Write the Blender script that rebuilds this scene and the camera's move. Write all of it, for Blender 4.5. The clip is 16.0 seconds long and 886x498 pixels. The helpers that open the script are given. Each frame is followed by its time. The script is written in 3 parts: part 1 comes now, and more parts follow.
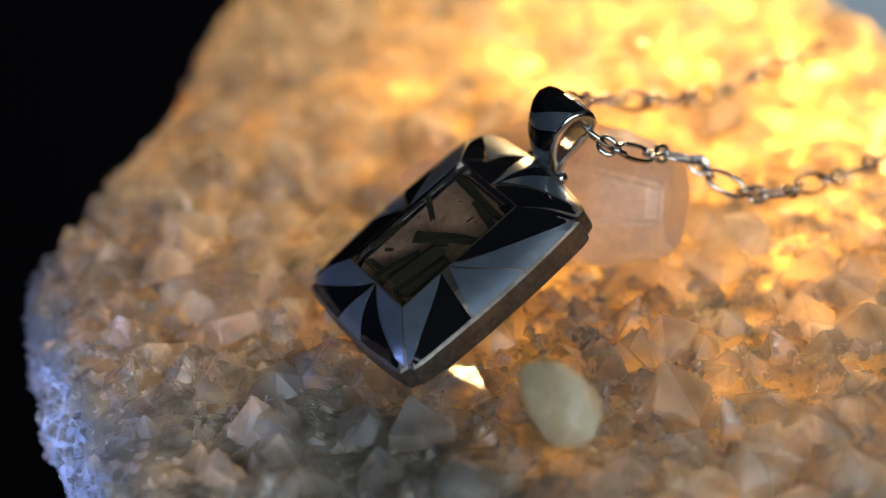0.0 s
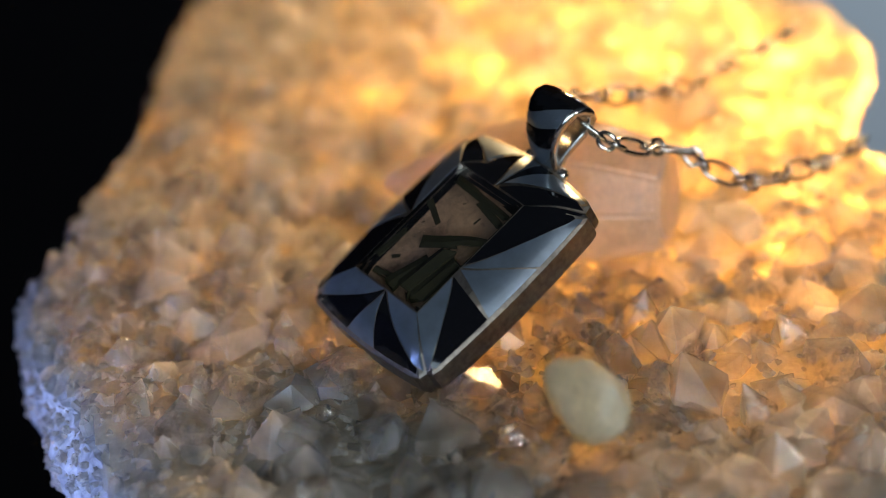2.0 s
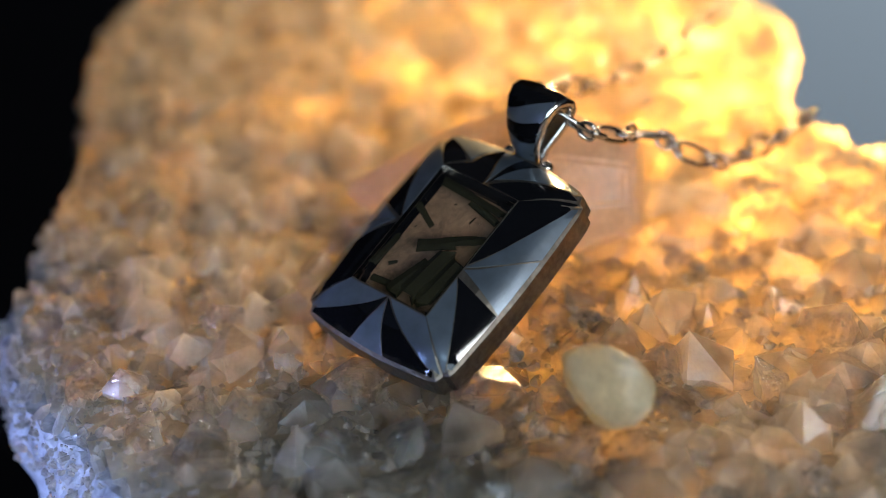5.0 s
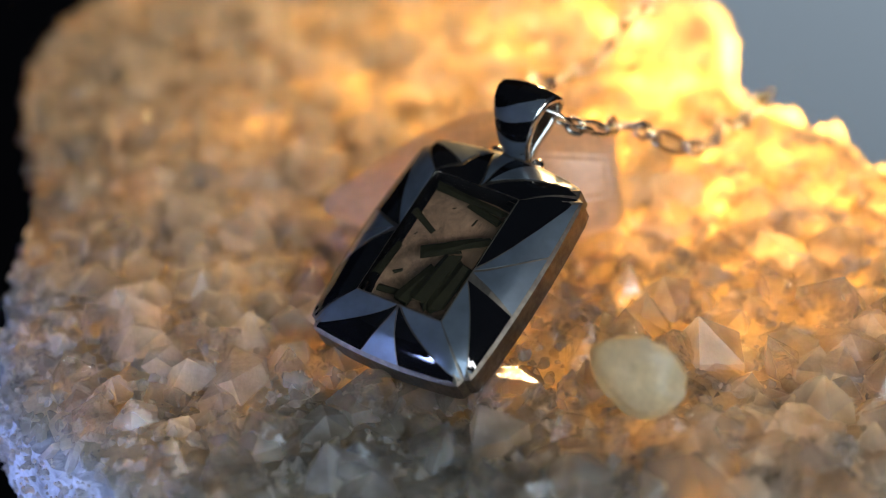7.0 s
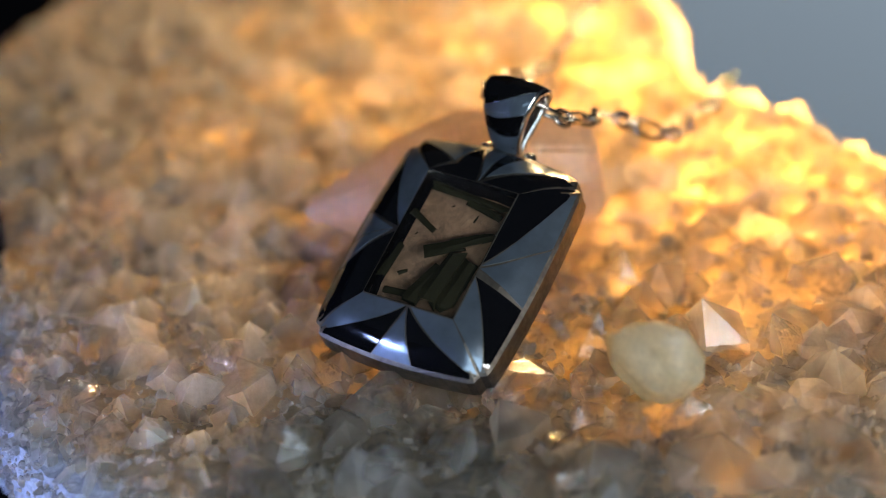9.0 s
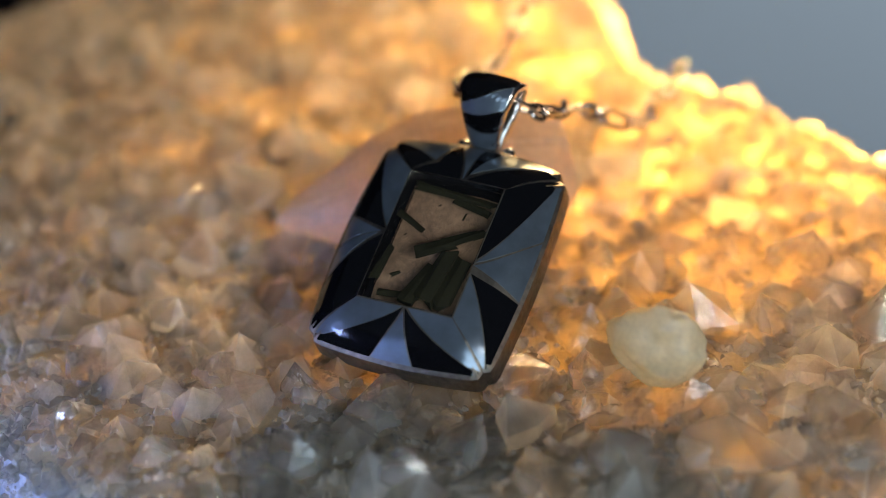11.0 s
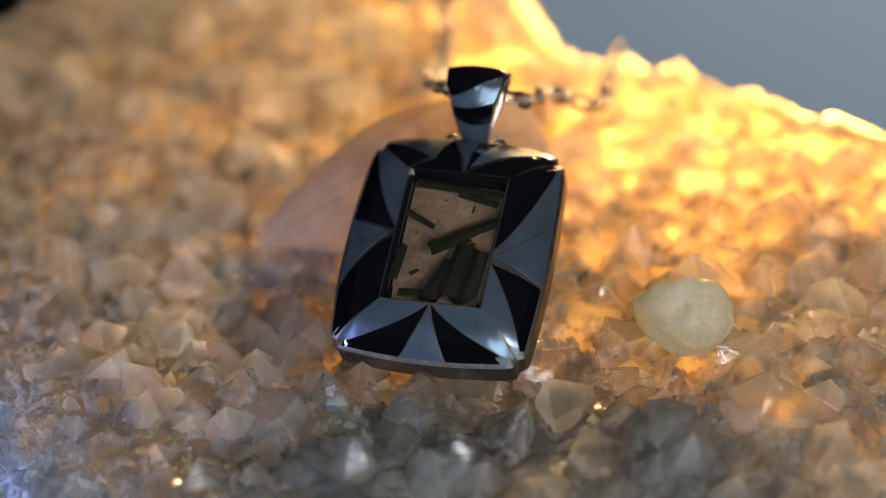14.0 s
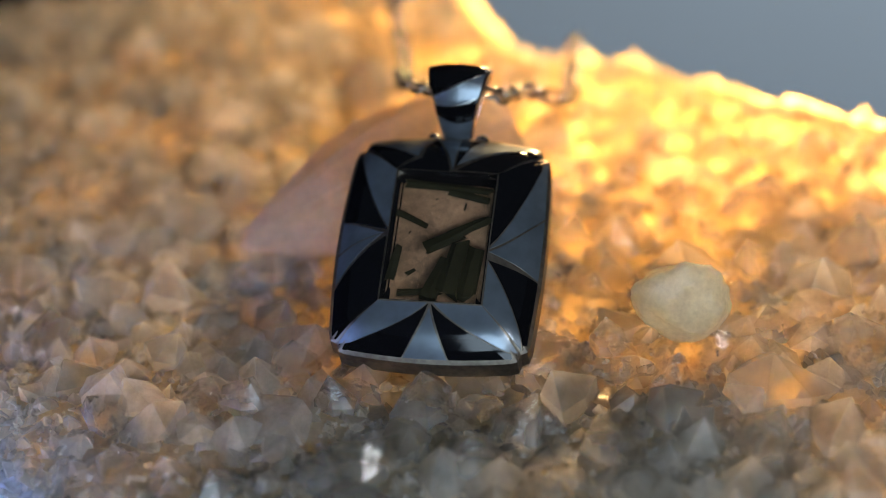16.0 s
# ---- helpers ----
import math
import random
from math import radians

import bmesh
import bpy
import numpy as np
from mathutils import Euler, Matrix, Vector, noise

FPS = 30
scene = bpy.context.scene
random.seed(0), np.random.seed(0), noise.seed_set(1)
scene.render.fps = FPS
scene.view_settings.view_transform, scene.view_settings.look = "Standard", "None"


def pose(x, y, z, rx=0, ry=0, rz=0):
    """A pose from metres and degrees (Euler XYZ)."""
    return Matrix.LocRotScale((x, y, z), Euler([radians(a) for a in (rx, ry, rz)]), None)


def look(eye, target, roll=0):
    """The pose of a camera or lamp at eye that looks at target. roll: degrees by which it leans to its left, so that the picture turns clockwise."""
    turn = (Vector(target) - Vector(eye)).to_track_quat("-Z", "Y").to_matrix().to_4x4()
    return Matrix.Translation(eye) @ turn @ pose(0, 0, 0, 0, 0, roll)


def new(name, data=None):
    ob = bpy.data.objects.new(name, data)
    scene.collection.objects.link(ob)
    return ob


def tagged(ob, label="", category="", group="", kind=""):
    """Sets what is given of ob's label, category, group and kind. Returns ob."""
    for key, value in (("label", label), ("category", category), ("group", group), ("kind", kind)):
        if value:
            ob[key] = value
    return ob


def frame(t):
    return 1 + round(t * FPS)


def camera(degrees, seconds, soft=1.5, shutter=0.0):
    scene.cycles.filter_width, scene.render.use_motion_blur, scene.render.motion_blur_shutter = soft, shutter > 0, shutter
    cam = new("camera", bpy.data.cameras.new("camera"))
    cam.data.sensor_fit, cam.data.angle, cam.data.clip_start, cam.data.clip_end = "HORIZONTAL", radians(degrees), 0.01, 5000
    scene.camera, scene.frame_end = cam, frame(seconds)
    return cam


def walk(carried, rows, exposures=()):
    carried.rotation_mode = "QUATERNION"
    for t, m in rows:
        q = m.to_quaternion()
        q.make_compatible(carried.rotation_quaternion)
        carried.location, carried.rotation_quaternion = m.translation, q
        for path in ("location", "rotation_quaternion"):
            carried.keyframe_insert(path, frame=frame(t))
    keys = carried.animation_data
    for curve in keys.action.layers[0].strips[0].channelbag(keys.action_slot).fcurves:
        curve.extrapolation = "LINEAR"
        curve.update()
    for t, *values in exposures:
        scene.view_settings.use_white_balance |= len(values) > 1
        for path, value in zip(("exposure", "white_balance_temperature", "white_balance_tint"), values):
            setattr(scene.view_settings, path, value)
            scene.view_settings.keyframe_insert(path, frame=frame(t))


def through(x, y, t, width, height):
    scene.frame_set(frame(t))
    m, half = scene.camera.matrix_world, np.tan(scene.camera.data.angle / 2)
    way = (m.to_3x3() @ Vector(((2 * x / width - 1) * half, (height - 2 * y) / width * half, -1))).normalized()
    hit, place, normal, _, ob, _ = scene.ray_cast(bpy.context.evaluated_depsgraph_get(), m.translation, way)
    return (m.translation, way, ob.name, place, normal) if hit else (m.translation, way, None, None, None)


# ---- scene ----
# A pendant on a quartz cluster that is turned before a fixed macro camera.
MM = 0.001
cam = camera(20.0, 16.0, 0.8)
cam.data.dof.use_dof = True
cam.data.dof.focus_distance = 0.291
cam.data.dof.aperture_fstop = 8.5
EYE = (0.0, -0.24567, 0.16481)
walk(cam, [(0.0, look(EYE, (0, 0, 0), -3.15)), (16.0, look(EYE, (0, 0, 0), -3.15))])

# seconds, turn in degrees, slide in mm
TURN = [
    (0.0, 0.0, 0.0, 0.0), (0.5, 0.78, 0.35, -0.18), (1.0, 2.31, 0.48, -0.07), (1.5, 3.91, 0.69, -0.26), (2.0, 5.28, 0.71, -0.77),
    (2.5, 6.61, 0.97, -0.86), (3.0, 7.95, 1.22, -1.09), (3.5, 9.40, 1.26, -1.07), (4.0, 10.80, 0.40, -1.05), (6.5, 19.91, 0.05, -1.62),
    (7.0, 21.80, 0.34, -2.07), (7.5, 23.30, 0.44, -1.81), (8.0, 24.75, 1.03, -1.90), (8.5, 26.28, 0.58, -2.19), (9.0, 27.86, 0.58, -1.71),
    (11.5, 35.54, -0.78, -1.42), (12.0, 37.44, -0.39, -1.51), (12.5, 39.46, 0.07, -1.57), (13.0, 41.24, 0.55, -1.37), (13.5, 42.76, 1.17, -0.86),
    (14.0, 44.27, 0.74, -0.44), (14.5, 45.65, 0.76, -0.53), (15.0, 47.08, -0.03, -0.64), (15.5, 48.17, 0.19, -0.23), (16.0, 49.34, -0.05, -0.06)]
TURNED = []          # things that ride on the turned cluster

# ---- light ----
world = bpy.data.worlds.new("world")
scene.world = world
world.use_nodes = True
world.node_tree.nodes["Background"].inputs[0].default_value = (0.50, 0.64, 0.88, 1)
world.node_tree.nodes["Background"].inputs[1].default_value = 0.04
scene.view_settings.exposure = 0.0


def area(name, eye, target, size, watts, colour, size_y=None):
    data = bpy.data.lights.new(name, "AREA")
    data.energy, data.color, data.size = watts, colour, size
    if size_y:
        data.shape, data.size_y = "RECTANGLE", size_y
    ob = new(name, data)
    ob.matrix_world = look(eye, target)
    return ob


area("warm_lamp", (0.050, 0.061, -0.066), (0.045, 0.052, 0.0), 0.06, 2.5, (1.0, 0.47, 0.08))
area("warm_back_lamp", (0.050, 0.135, 0.050), (0.025, 0.045, -0.010), 0.02, 0.28, (1.0, 0.63, 0.25))
area("softbox", (0.145, -0.20, 0.15), (0.02, 0, 0), 0.035, 0.24, (0.94, 0.97, 1.0), 0.05)
# added broad cool fill for the front crystals, no window stands there
area("front_fill", (0.03, -0.42, 0.16), (0.01, -0.02, -0.01), 0.28, 1.0, (0.64, 0.83, 1.0), 0.22)
area("blue_lamp", (-0.20, -0.12, 0.030), (-0.064, -0.022, -0.020), 0.02, 0.014, (0.36, 0.48, 1.0)).data.spread = radians(26)
# added out of view only to brighten the grey sheet
area("sheet_fill", (0.55, 1.30, 0.35), (0.55, 1.30, -0.55), 0.5, 8.5, (0.82, 0.92, 1.0))


# ---- materials ----
def material(name):
    m = bpy.data.materials.new(name)
    m.use_nodes = True
    nt = m.node_tree
    nt.nodes.clear()
    out = nt.nodes.new("ShaderNodeOutputMaterial")
    return m, nt, out


def node(nt, kind, **ins):
    n = nt.nodes.new(kind)
    for k, v in ins.items():
        n.inputs[k.replace("_", " ")].default_value = v
    return n


def principled(name, colour, rough, metal=0.0, ior=1.5, trans=0.0, coat=0.0, vary=0.15, scale=900.0, bump=0.0, spec=0.5):
    m, nt, out = material(name)
    p = node(nt, "ShaderNodeBsdfPrincipled", Roughness=rough, Metallic=metal, IOR=ior)
    p.inputs["Transmission Weight"].default_value = trans
    p.inputs["Coat Weight"].default_value = coat
    p.inputs["Specular IOR Level"].default_value = spec
    tc = nt.nodes.new("ShaderNodeTexCoord")
    n1 = node(nt, "ShaderNodeTexNoise", Scale=scale, Detail=5.0)
    n2 = node(nt, "ShaderNodeTexNoise", Scale=scale * 0.18, Detail=2.0)
    add = nt.nodes.new("ShaderNodeMath")
    add.operation = "ADD"
    ramp = nt.nodes.new("ShaderNodeMapRange")
    ramp.inputs["From Min"].default_value, ramp.inputs["From Max"].default_value = 0.7, 1.3
    ramp.inputs["To Min"].default_value, ramp.inputs["To Max"].default_value = 1 - vary, 1 + vary
    mul = nt.nodes.new("ShaderNodeVectorMath")
    mul.operation = "SCALE"
    mul.inputs[0].default_value = colour
    for n in (n1, n2):
        nt.links.new(tc.outputs["Object"], n.inputs["Vector"])
    nt.links.new(n1.outputs["Fac"], add.inputs[0])
    nt.links.new(n2.outputs["Fac"], add.inputs[1])
    nt.links.new(add.outputs[0], ramp.inputs["Value"])
    nt.links.new(ramp.outputs[0], mul.inputs["Scale"])
    nt.links.new(mul.outputs[0], p.inputs["Base Color"])
    if bump:
        b = node(nt, "ShaderNodeBump", Strength=bump, Distance=0.0003)
        nt.links.new(n1.outputs["Fac"], b.inputs["Height"])
        nt.links.new(b.outputs[0], p.inputs["Normal"])
    nt.links.new(p.outputs[0], out.inputs[0])
    return m


def quartz(name, colour, through_colour, through=0.5, clear=0.25, rough=0.12, bump=0.15, spread=0.25, thin=0.0):
    """Cloudy quartz: scattering body that lets light through, clear patches and a glassy skin."""
    m, nt, out = material(name)
    tc = nt.nodes.new("ShaderNodeTexCoord")
    info = nt.nodes.new("ShaderNodeObjectInfo")
    geo = nt.nodes.new("ShaderNodeNewGeometry")
    n1 = node(nt, "ShaderNodeTexNoise", Scale=260.0, Detail=6.0, Roughness=0.6)
    n2 = node(nt, "ShaderNodeTexNoise", Scale=700.0, Detail=5.0, Roughness=0.6)
    for n in (n1, n2):
        nt.links.new(tc.outputs["Object"], n.inputs["Vector"])
    rnd = nt.nodes.new("ShaderNodeMath")
    rnd.operation = "ADD"
    nt.links.new(info.outputs["Random"], rnd.inputs[0])
    nt.links.new(geo.outputs["Random Per Island"], rnd.inputs[1])
    frac = nt.nodes.new("ShaderNodeMath")
    frac.operation = "FRACT"
    nt.links.new(rnd.outputs[0], frac.inputs[0])
    val = nt.nodes.new("ShaderNodeMapRange")
    val.inputs["To Min"].default_value, val.inputs["To Max"].default_value = 1 - spread, 1 + spread
    nt.links.new(frac.outputs[0], val.inputs["Value"])
    cloud = nt.nodes.new("ShaderNodeMapRange")
    cloud.inputs["From Min"].default_value, cloud.inputs["From Max"].default_value = 0.3, 0.7
    cloud.inputs["To Min"].default_value, cloud.inputs["To Max"].default_value = 0.86, 1.08
    nt.links.new(n1.outputs["Fac"], cloud.inputs["Value"])
    n3 = node(nt, "ShaderNodeTexNoise", Scale=1300.0, Detail=8.0, Roughness=0.7)
    nt.links.new(tc.outputs["Object"], n3.inputs["Vector"])
    fine = nt.nodes.new("ShaderNodeMapRange")
    fine.inputs["From Min"].default_value, fine.inputs["From Max"].default_value = 0.35, 0.65
    fine.inputs["To Min"].default_value, fine.inputs["To Max"].default_value = 0.88, 1.06
    nt.links.new(n3.outputs["Fac"], fine.inputs["Value"])
    some = nt.nodes.new("ShaderNodeMath")
    some.operation = "MULTIPLY"
    nt.links.new(val.outputs[0], some.inputs[0])
    nt.links.new(cloud.outputs[0], some.inputs[1])
    both = nt.nodes.new("ShaderNodeMath")
    both.operation = "MULTIPLY"
    nt.links.new(some.outputs[0], both.inputs[0])
    nt.links.new(fine.outputs[0], both.inputs[1])

    def tint(c):
        s = nt.nodes.new("ShaderNodeVectorMath")
        s.operation = "SCALE"
        s.inputs[0].default_value = c
        nt.links.new(both.outputs[0], s.inputs["Scale"])
        return s.outputs[0]

    b = node(nt, "ShaderNodeBump", Strength=bump, Distance=0.002)
    nt.links.new(n2.outputs["Fac"], b.inputs["Height"])
    p = node(nt, "ShaderNodeBsdfPrincipled", Roughness=rough, IOR=1.54)
    p.inputs["Subsurface Weight"].default_value = 1.0
    p.inputs["Coat Weight"].default_value = 1.0
    p.inputs["Coat Roughness"].default_value = 0.02
    p.inputs["Subsurface Radius"].default_value = (1.0, 0.85, 0.7)
    p.inputs["Subsurface Scale"].default_value = 0.0025
    nt.links.new(tint(colour), p.inputs["Base Color"])
    nt.links.new(b.outputs[0], p.inputs["Normal"])
    n4 = node(nt, "ShaderNodeTexNoise", Scale=3600.0, Detail=2.0)
    nt.links.new(tc.outputs["Object"], n4.inputs["Vector"])
    skin = node(nt, "ShaderNodeBump", Strength=bump, Distance=0.0002)
    nt.links.new(n4.outputs["Fac"], skin.inputs["Height"])
    nt.links.new(b.outputs[0], skin.inputs["Normal"])
    nt.links.new(skin.outputs[0], p.inputs["Coat Normal"])
    cl = nt.nodes.new("ShaderNodeMapRange")
    cl.inputs["From Min"].default_value, cl.inputs["From Max"].default_value = 0.40, 0.62
    cl.inputs["To Min"].default_value, cl.inputs["To Max"].default_value = min(clear * 1.15, 1.0), clear * 0.75
    nt.links.new(n1.outputs["Fac"], cl.inputs["Value"])
    nt.links.new(cl.outputs[0], p.inputs["Transmission Weight"])
    tr = nt.nodes.new("ShaderNodeBsdfTranslucent")
    nt.links.new(tint(through_colour), tr.inputs["Color"])
    mix = nt.nodes.new("ShaderNodeMixShader")
    mix.inputs[0].default_value = through
    nt.links.new(p.outputs[0], mix.inputs[1])
    nt.links.new(tr.outputs[0], mix.inputs[2])
    if thin:
        gap = node(nt, "ShaderNodeBsdfTransparent", Color=(1.0, 0.93, 0.82, 1.0))
        last = nt.nodes.new("ShaderNodeMixShader")
        last.inputs[0].default_value = thin
        nt.links.new(mix.outputs[0], last.inputs[1])
        nt.links.new(gap.outputs[0], last.inputs[2])
        mix = last
    nt.links.new(mix.outputs[0], out.inputs[0])
    return m


QUARTZ = quartz("cloudy_quartz", (0.88, 0.88, 0.87), (0.985, 0.97, 0.945), 0.40, 0.85, 0.05, 0.3, 0.06, 0.25)
GLOW_QUARTZ = quartz("milky_quartz", (0.88, 0.87, 0.85), (0.985, 0.97, 0.94), 0.62, 0.75, 0.06, 0.3, 0.08, 0.22)
CLEAR_QUARTZ = quartz("clear_quartz", (0.94, 0.94, 0.94), (0.97, 0.955, 0.935), 0.16, 0.96, 0.02, 0.3, 0.05, 0.3)
QUARTZ_BED = quartz("quartz_bed", (0.74, 0.70, 0.63), (0.97, 0.92, 0.83), 0.85, 0.0, 0.35, 0.5, 0.08)
QUARTZ_PINK = quartz("rosy_quartz", (0.64, 0.56, 0.50), (0.96, 0.82, 0.69), 0.68, 0.0, 0.22, 0.1, 0.05)
PEBBLE = quartz("cream_pebble", (0.78, 0.74, 0.60), (0.95, 0.9, 0.68), 0.5, 0.1, 0.25, 0.2)
LIP = quartz("shell_lip", (0.5, 0.42, 0.32), (0.6, 0.45, 0.3), 0.05, 0.0, 0.4, 0.5)
MATRIX = principled("host_rock", (0.33, 0.34, 0.38), 0.55, vary=0.5, scale=900, bump=1.0, spec=0.5)
SILVER = principled("silver", (0.60, 0.58, 0.55), 0.2, 1.0, vary=0.12, scale=1500, bump=0.06)
CHAIN_SILVER = principled("chain_silver", (0.52, 0.49, 0.45), 0.16, 1.0, vary=0.15, scale=1500)
OXIDE = principled("tarnished_silver", (0.19, 0.165, 0.135), 0.48, 1.0, vary=0.35, scale=1300, bump=0.2)
ONYX = principled("black_onyx", (0.004, 0.004, 0.005), 0.06, spec=0.45)
PEARL = principled("grey_mother_of_pearl", (0.165, 0.20, 0.24), 0.28, 0.65, vary=0.22, scale=420, coat=0.5)
GEM = principled("smoky_gem", (0.90, 0.78, 0.66), 0.03, trans=1.0, ior=1.5, vary=0.1)
GEM_BACK = principled("brown_gem_floor", (0.17, 0.118, 0.08), 0.5, vary=0.5, scale=1500, bump=0.3)
INCLUSION = principled("dark_inclusion", (0.012, 0.012, 0.005), 0.7, spec=0.1)
BOARD = principled("grey_card", (0.36, 0.40, 0.44), 0.9, vary=0.03, scale=8, spec=0.0)
CLOTH = principled("black_cloth", (0.004, 0.004, 0.005), 0.95, vary=0.3, scale=300, spec=0.0)


# ---- building helpers ----
def part(name, bm, mat, parent=None, label="", smooth=False):
    me = bpy.data.meshes.new(name)
    bm.to_mesh(me)
    bm.free()
    me.materials.append(mat)
    if smooth:
        me.polygons.foreach_set("use_smooth", [True] * len(me.polygons))
    ob = new(name, me)
    if parent:
        ob.parent = parent
    if label:
        ob["label"] = label
    return ob


def thing(name, m, label, category, group="", kind=""):
    ob = new(name)
    ob.empty_display_size = 0.005
    ob.matrix_world = m
    return tagged(ob, label, category, group, kind)


def box(bm, lo, hi, bevel=0.0):
    r = bmesh.ops.create_cube(bm, size=1.0)
    vs = r["verts"]
    for v in vs:
        v.co = Vector([lo[i] + (v.co[i] + 0.5) * (hi[i] - lo[i]) for i in range(3)])
    if bevel:
        es = list({e for v in vs for e in v.link_edges})
        bmesh.ops.bevel(bm, geom=es, offset=bevel, segments=2, affect="EDGES")


# ---- setting ----
bm = bmesh.new()
bmesh.ops.create_grid(bm, x_segments=8, y_segments=8, size=3.0)
ground = tagged(part("floor", bm, CLOTH), "matt black cloth floor in the dark", "floor", kind="structure")
ground.location = (0, 0, -0.55)
bm = bmesh.new()
box(bm, (-0.07, 0.75, -0.5495), (1.3, 2.2, -0.5480))
tagged(part("grey_sheet", bm, BOARD), "plain blue-grey paper sheet lying on black cloth", "paper sheet")
bm = bmesh.new()
box(bm, (-0.060, -0.060, -0.5490), (0.014, 0.000, -0.0384), 0.002)
tagged(part("plinth", bm, CLOTH), "matt black plinth under the crystal cluster", "plinth")
for name, lo, hi in (("wall_north", (-3, 3, -0.55), (3, 3.05, 1.6)), ("wall_south", (-3, -3.05, -0.55), (3, -3, 1.6)),
                     ("wall_east", (3, -3, -0.55), (3.05, 3, 1.6)), ("wall_west", (-3.05, -3, -0.55), (-3, 3, 1.6))):
    bm = bmesh.new()
    box(bm, lo, hi)
    tagged(part(name, bm, CLOTH), "black studio wall in the dark", "wall", kind="structure")

# ---- the quartz cluster ----
RIM = [(-43, -10), (-47, 2), (-50, 13), (-49, 22), (-46, 30), (-42, 39), (-36, 52), (-32, 69), (-28, 83), (-19, 95), (-2, 103), (22, 100), (41, 88),
       (54, 75), (62, 61), (63.5, 50), (60, 42), (56, 34), (56, 29), (59, 24), (62.5, 18), (62.5, 10), (63.5, 0), (65, -9), (67, -23), (64, -46), (44, -64),
       (10, -70), (-20, -56), (-36, -33)]


def inside(x, y, grow=0.0):
    """Distance to the rim in mm, above zero inside."""
    best, odd = 1e9, False
    for i, (ax, ay) in enumerate(RIM):
        bx, by = RIM[(i + 1) % len(RIM)]
        if (ay > y) != (by > y) and x < (bx - ax) * (y - ay) / (by - ay) + ax:
            odd = not odd
        t = max(0, min(1, ((x - ax) * (bx - ax) + (y - ay) * (by - ay)) / ((bx - ax) ** 2 + (by - ay) ** 2)))
        best = min(best, math.hypot(x - ax - t * (bx - ax), y - ay - t * (by - ay)))
    return best if odd else -best


def bed_height(x, y):
    d = inside(x, y)
    h = -12.5 + 1.8 * noise.noise((x * 0.045, y * 0.045, 3.0)) + 0.9 * noise.noise((x * 0.16, y * 0.16, 7.0))
    back = max(0.0, min(1.0, (0.5 * (x - 10) + 0.866 * (y - 15) - 8) / 45))
    back = max(back, max(0.0, min(1.0, (x - 38) / 28)))
    return h + (0.9 + 1.4 * max(0.0, 1 - max(d, 0) / 14)) * back - 1.2 * (1 - back) * max(0.0, 1 - max(d, 0) / 5.0) ** 2


cluster = thing("quartz_cluster", pose(0, 0, -0.038), "cloudy white quartz crystal cluster on blue-grey host rock", "crystal cluster")
TURNED.append(cluster)
UP = 38.0            # cluster base below the pivot, mm


def undercut(x, y):
    """How far the stone overhangs here: nothing at the front flank, all at the back."""
    d = ((x - 10) * 0.5 + (y - 15) * 0.866) / math.hypot(x - 10, y - 15)
    t = max(0.0, min(1.0, (d + 0.35) / 0.4))
    return t * t * (3 - 2 * t)


def ring_points(front, z, back, back_z, rough, seed):
    pts = []
    n = len(RIM) * 6
    for k in range(n):
        i, f = k // 6, (k % 6) / 6
        ax, ay = RIM[i]
        bx, by = RIM[(i + 1) % len(RIM)]
        x, y = ax + f * (bx - ax), ay + f * (by - ay)
        ln = math.hypot(x - 10, y - 15)
        u = undercut(x, y)
        o = front * (1 - u) + back * u * ln / 80 + rough * (1 - 0.6 * u) * noise.noise((x * 0.11, y * 0.11, seed))
        h = z * (1 - u) + back_z * u + 0.6 * rough * (1 - 0.6 * u) * noise.noise((x * 0.13, y * 0.13, seed + 9))
        pts.append((x + (x - 10) / ln * o, y + (y - 15) / ln * o, h, u))
    return pts


